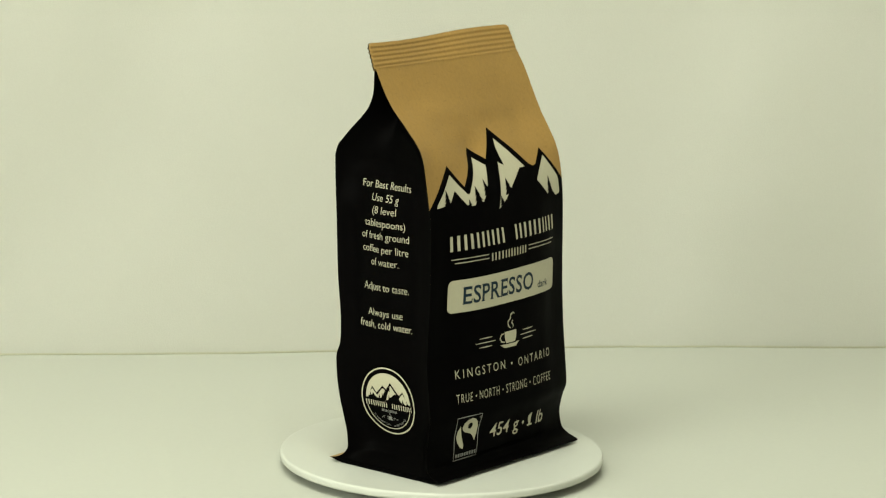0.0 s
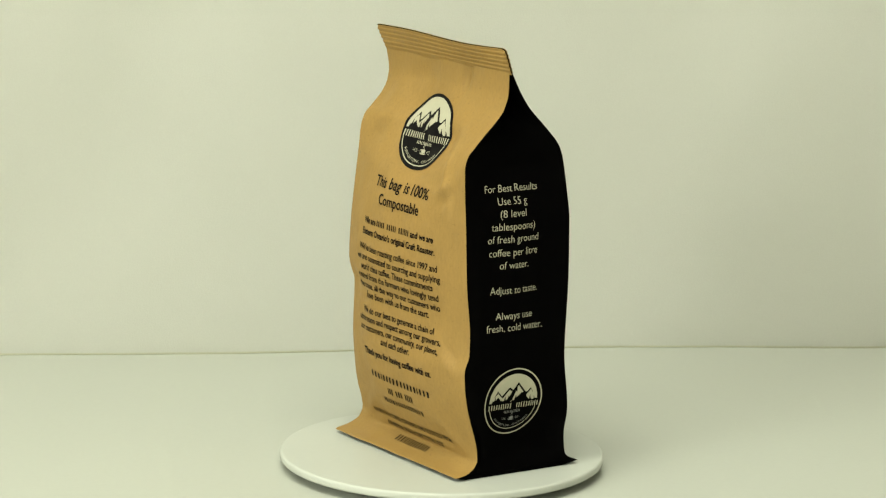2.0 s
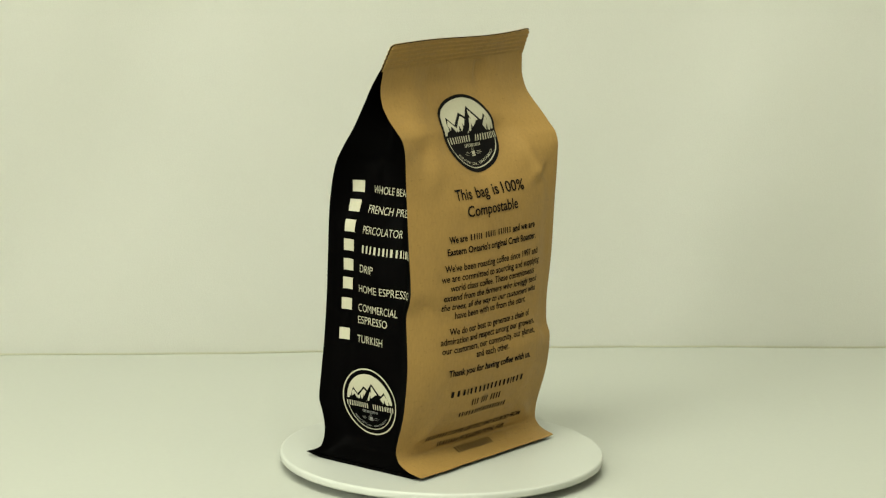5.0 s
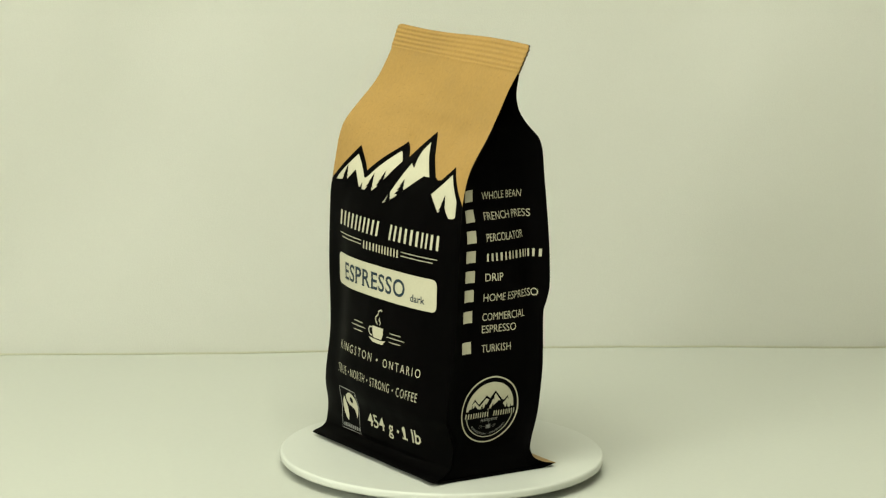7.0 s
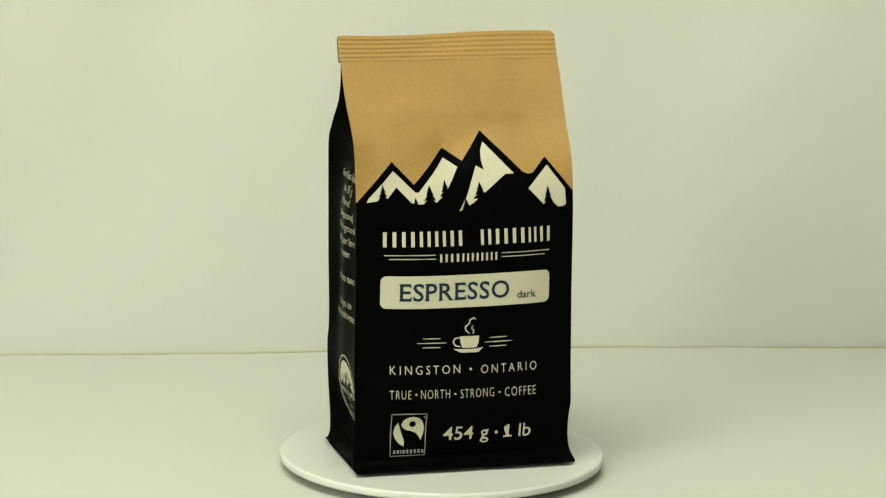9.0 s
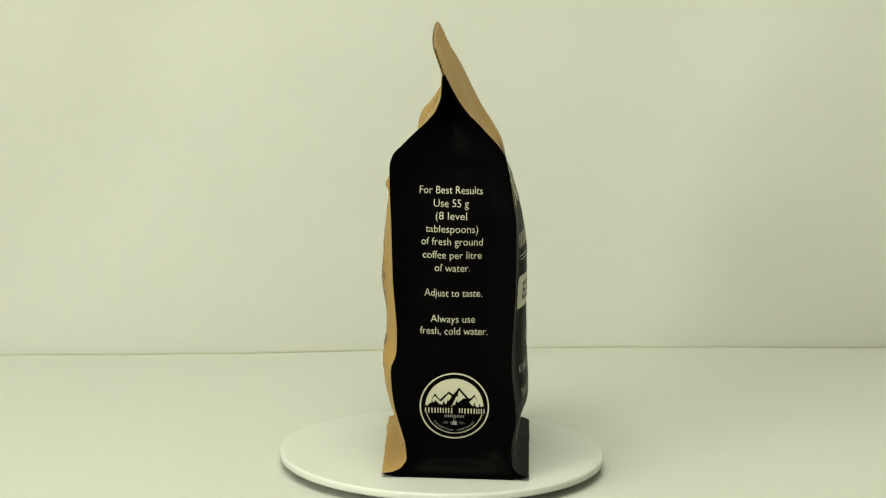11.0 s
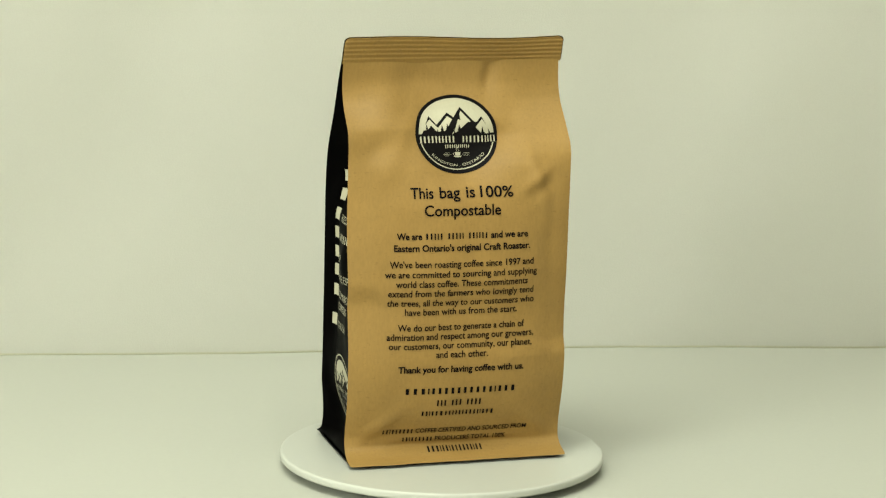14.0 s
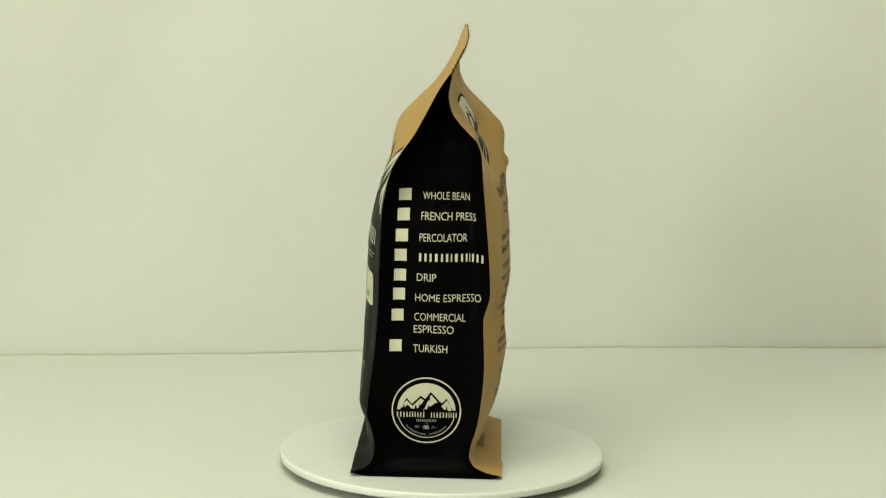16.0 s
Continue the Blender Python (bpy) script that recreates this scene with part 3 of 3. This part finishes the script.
words("front", black_front, CREAM, [("454", -13.6, 5.2, 18.7, 8.4), ("g", 9.6, 14.9, 18.7, 8.4), ("lb", 34.2, 42.1, 18.4, 8.4)], 0.006)
figure = [outline([(26.4, 18.5), (27.9, 18.5), (27.9, 26.9), (26.9, 26.9), (24.6, 25.3), (24.6, 24.2), (26.4, 25.3)]), outline([(24.5, 18.5), (26.35, 18.5), (26.35, 19.6), (24.5, 19.6)]), outline([(27.95, 18.5), (29.7, 18.5), (29.7, 19.6), (27.95, 19.6)])]
part("printed_text", joined([(laid(b, "front", 1), 0) for b in figure]), CREAM, black_front, "cream printed figure one")
for x, z, r in ((1.6, 63.0, 0.8), (-31.7, 48.6, 0.6), (-7.9, 48.4, 0.6), (19.9, 48.0, 0.6), (19.8, 22.0, 1.1)):
    part("printed_dot", laid(outline(arc_points(x, z, r, r, 0, 2 * math.pi, 12)[:-1]), "front", 1), CREAM, black_front)
seal = [(laid(stroke([a, ((a[0] + b[0]) / 2, (a[1] + b[1]) / 2), b], 0.7), "front", 1), 1) for a, b in zip([(-46, 36.6), (-24.6, 36.6), (-24.6, 10), (-46, 10)], [(-24.6, 36.6), (-24.6, 10), (-46, 10), (-46, 36.6)])]
seal.append((laid(outline([(-41.8, 31.3), (-43.8, 28.2), (-44.5, 24.6), (-43.2, 20.6), (-40.6, 17.4), (-38.0, 16.0), (-37.5, 18.6), (-38.6, 22), (-40.6, 24.6), (-41.9, 27.6)]), "front", 1), 0))
seal.append((laid(outline([(-39.8, 29.6), (-38.8, 32.2), (-36.3, 34.1), (-32.8, 34.9), (-29.4, 34.0), (-26.9, 31.6), (-25.7, 28), (-26.0, 23.6), (-27.6, 19.4), (-28.8, 22.0), (-30.6, 24.2), (-33.6, 25.4), (-36.6, 26.2), (-38.8, 27.8)]), "front", 1), 0))
seal.append((laid(outline(arc_points(-32.9, 30.0, 2.0, 2.0, 0, 2 * math.pi, 16)[:-1]), "front", 2), 2))
seal += [(laid(b, "front", 1), 1) for b in bar_list(-44.6, -25.0, 11.4, 2.3, (0.9, 1, 0.5, 1, 0.9, 1, 1, 1, 0.9), 0.4)]
seal.append((laid(band(-25.6, 34.4, 0.8, 0.8, 0.6, 1, 0, 2 * math.pi, 14), "front", 1), 1))
part("printed_emblem", joined(seal), (CREAM, GREY, BLACK), black_front, "framed emblem of two cream curved shapes")

# left gusset
words("left", sides["left"], CREAM, [("For Best Results", -14.8, 22.3, 171.6, 4.4), ("Use 55 g", -6.3, 14.2, 164.0, 4.4), ("(8 level", -5.0, 13.2, 156.7, 4.4), ("tablespoons)", -10.8, 20.0, 149.0, 4.4),
                                    ("of fresh ground", -13.2, 22.8, 141.5, 4.4), ("coffee per litre", -12.2, 22.3, 133.5, 4.4), ("of water.", -5.0, 15.7, 125.8, 4.4), ("Adjust to taste.", -10.8, 22.9, 110.7, 4.4),
                                    ("Always use", -6.9, 19.2, 95.1, 4.4), ("fresh, cold water.", -13.1, 26.8, 87.8, 4.4)])
logo("left", sides["left"], 8.0, 43.6, 20.7, 21.0, True)

# right gusset
for x, z in ((-26.9, 166.2), (-27.5, 154.6), (-28.2, 142.7), (-28.7, 131.0), (-28.9, 119.0), (-29.3, 107.5), (-30.0, 94.8), (-30.9, 76.4)):
    part("printed_tick_box", laid(outline([(x, z), (x + 7.3, z), (x + 7.3, z + 7.1), (x, z + 7.1)]), "right", 1), CREAM, sides["right"], "cream square tick box")
words("right", sides["right"], CREAM, [("WHOLE BEAN", -12.7, 15.0, 166.7, 4.5), ("FRENCH PRESS", -13.4, 19.2, 155.0, 4.5), ("PERCOLATOR", -14.0, 13.9, 142.9, 4.5), ("DRIP", -15.1, -3.7, 119.4, 4.6),
                                      ("HOME ESPRESSO", -15.9, 23.1, 107.2, 4.6), ("COMMERCIAL", -16.3, 13.9, 95.4, 4.6), ("ESPRESSO", -16.5, 7.1, 88.0, 4.6), ("TURKISH", -16.7, 3.6, 76.3, 4.6)])
bar_words("right", sides["right"], CREAM, [(-15.0, 25.1, 131.1, 4.7, (1, 1, 0.9, 1.2, 0.9, 1, 0.6, 1.2, 0.9, 0.8, 0.4, 0.9, 0.9, 1))], "cream bars in place of brand names")
logo("right", sides["right"], -8.3, 40.2, 20.8, 20.9, True)

# back
logo("back", kraft_back, 0.0, 199.8, 26.5, 23.3, False)
words("back", kraft_back, INK, [("This", -32.0, -18.2, 164.0, 6.2), ("bag", -14.5, -1.8, 164.1, 6.2), ("is", 2.0, 7.5, 164.2, 6.2), ("100%", 10.7, 31.0, 164.2, 6.2), ("Compostable", -24.0, 23.1, 153.8, 6.2)], 0.014, "black letters")
words("back", kraft_back, INK, [("We are", -40.7, -25.6, 139.8, 3.8), ("and we are", 16.6, 40.2, 140.0, 3.8), ("Eastern Ontario's original Craft Roaster.", -42.4, 41.7, 132.8, 3.8),
                               ("Thank you for having coffee with us.", -38.6, 39.5, 58.2, 3.9)], 0.026, "bold black letters")
words("back", kraft_back, INK, [("We've been roasting coffee since 1997 and", -45.0, 44.2, 123.0, 3.9), ("we are committed to sourcing and supplying", -47.8, 46.7, 117.0, 3.9),
                               ("world class coffee. These commitments", -41.3, 40.6, 111.2, 3.9), ("extend from the farmers who lovingly tend", -45.7, 44.8, 105.4, 3.9),
                               ("the trees, all the way to our customers who", -45.9, 45.4, 99.4, 3.9), ("have been with us from the start.", -35.3, 34.7, 93.7, 3.9),
                               ("We do our best to generate a chain of", -39.4, 39.7, 84.2, 3.9), ("admiration and respect among our growers,", -45.9, 45.8, 78.5, 3.9),
                               ("our customers, our community, our planet,", -44.5, 44.6, 72.8, 3.9), ("and each other.", -15.9, 16.5, 67.3, 3.9),
                               ("COFFEE CERTIFIED AND SOURCED FROM", -24.4, 45.6, 17.9, 3.0), ("PRODUCERS TOTAL 100%", -11.6, 32.9, 12.1, 2.7)], 0.013, "black letters")
bar_words("back", kraft_back, INK, [(-24.0, 15.0, 139.9, 3.6, (1.1, 1, 0.8, 0.7, 1, 0, 1, 1, 0.9, 0.8, 0.7, 0, 1, 1, 0.7, 0.7, 0.9, 0.9)), (-34.6, 36.0, 44.2, 3.8, (1.2, 1.2, 1.2, 0.5, 1, 1, 1, 1, 1, 1, 1, 1, 1, 1, 0.5, 1, 1, 1.2)),
                                   (-14.3, 14.6, 36.3, 3.9, (1, 0.8, 1, 0, 1, 1, 1, 0, 1, 1, 1, 1)), (-22.9, 23.3, 29.8, 3.0, (1, 1, 0.5, 1, 1, 1.4, 1, 1, 0.8, 0.8, 1, 0.8, 1, 1, 1, 0.8, 0.5, 1, 1, 1.4)),
                                   (-45.5, -25.6, 17.6, 3.0, (0.9, 1, 0.5, 1, 0.9, 1, 1, 1, 0.9)), (-32.5, -13.0, 12.0, 2.7, (0.9, 1, 0.5, 1, 0.9, 1, 1, 1, 0.9)),
                                   (-17.5, 18.3, 5.6, 2.5, (1.2, 1.2, 1.2, 0.5, 0.9, 1, 0.5, 1, 0.9, 1, 1, 1, 0.9, 0.5, 1, 1))], "black bars in place of names and numbers")


# ---- what turns ----
def motions():
    drift = ((0, -0.1), (2, -0.2), (5.3, 0.0), (6, 0.1), (8.2, 0.15), (10.3, 0.5), (11.5, 0.5), (12, 0.2), (13, -0.1), (15, -0.3), (16, -0.1))
    times = [i * 0.5 for i in range(33)]
    turn = [51.2 + RATE * t + float(np.interp(t, [a for a, _ in drift], [b for _, b in drift])) for t in times]
    walk(bag, [(t, pose(0, 0, DISC, 0, 0, a)) for t, a in zip(times, turn)])
    walk(disc, [(t, pose(0, 0, 0.005, 0, 0, a)) for t, a in zip(times, turn)])


motions()
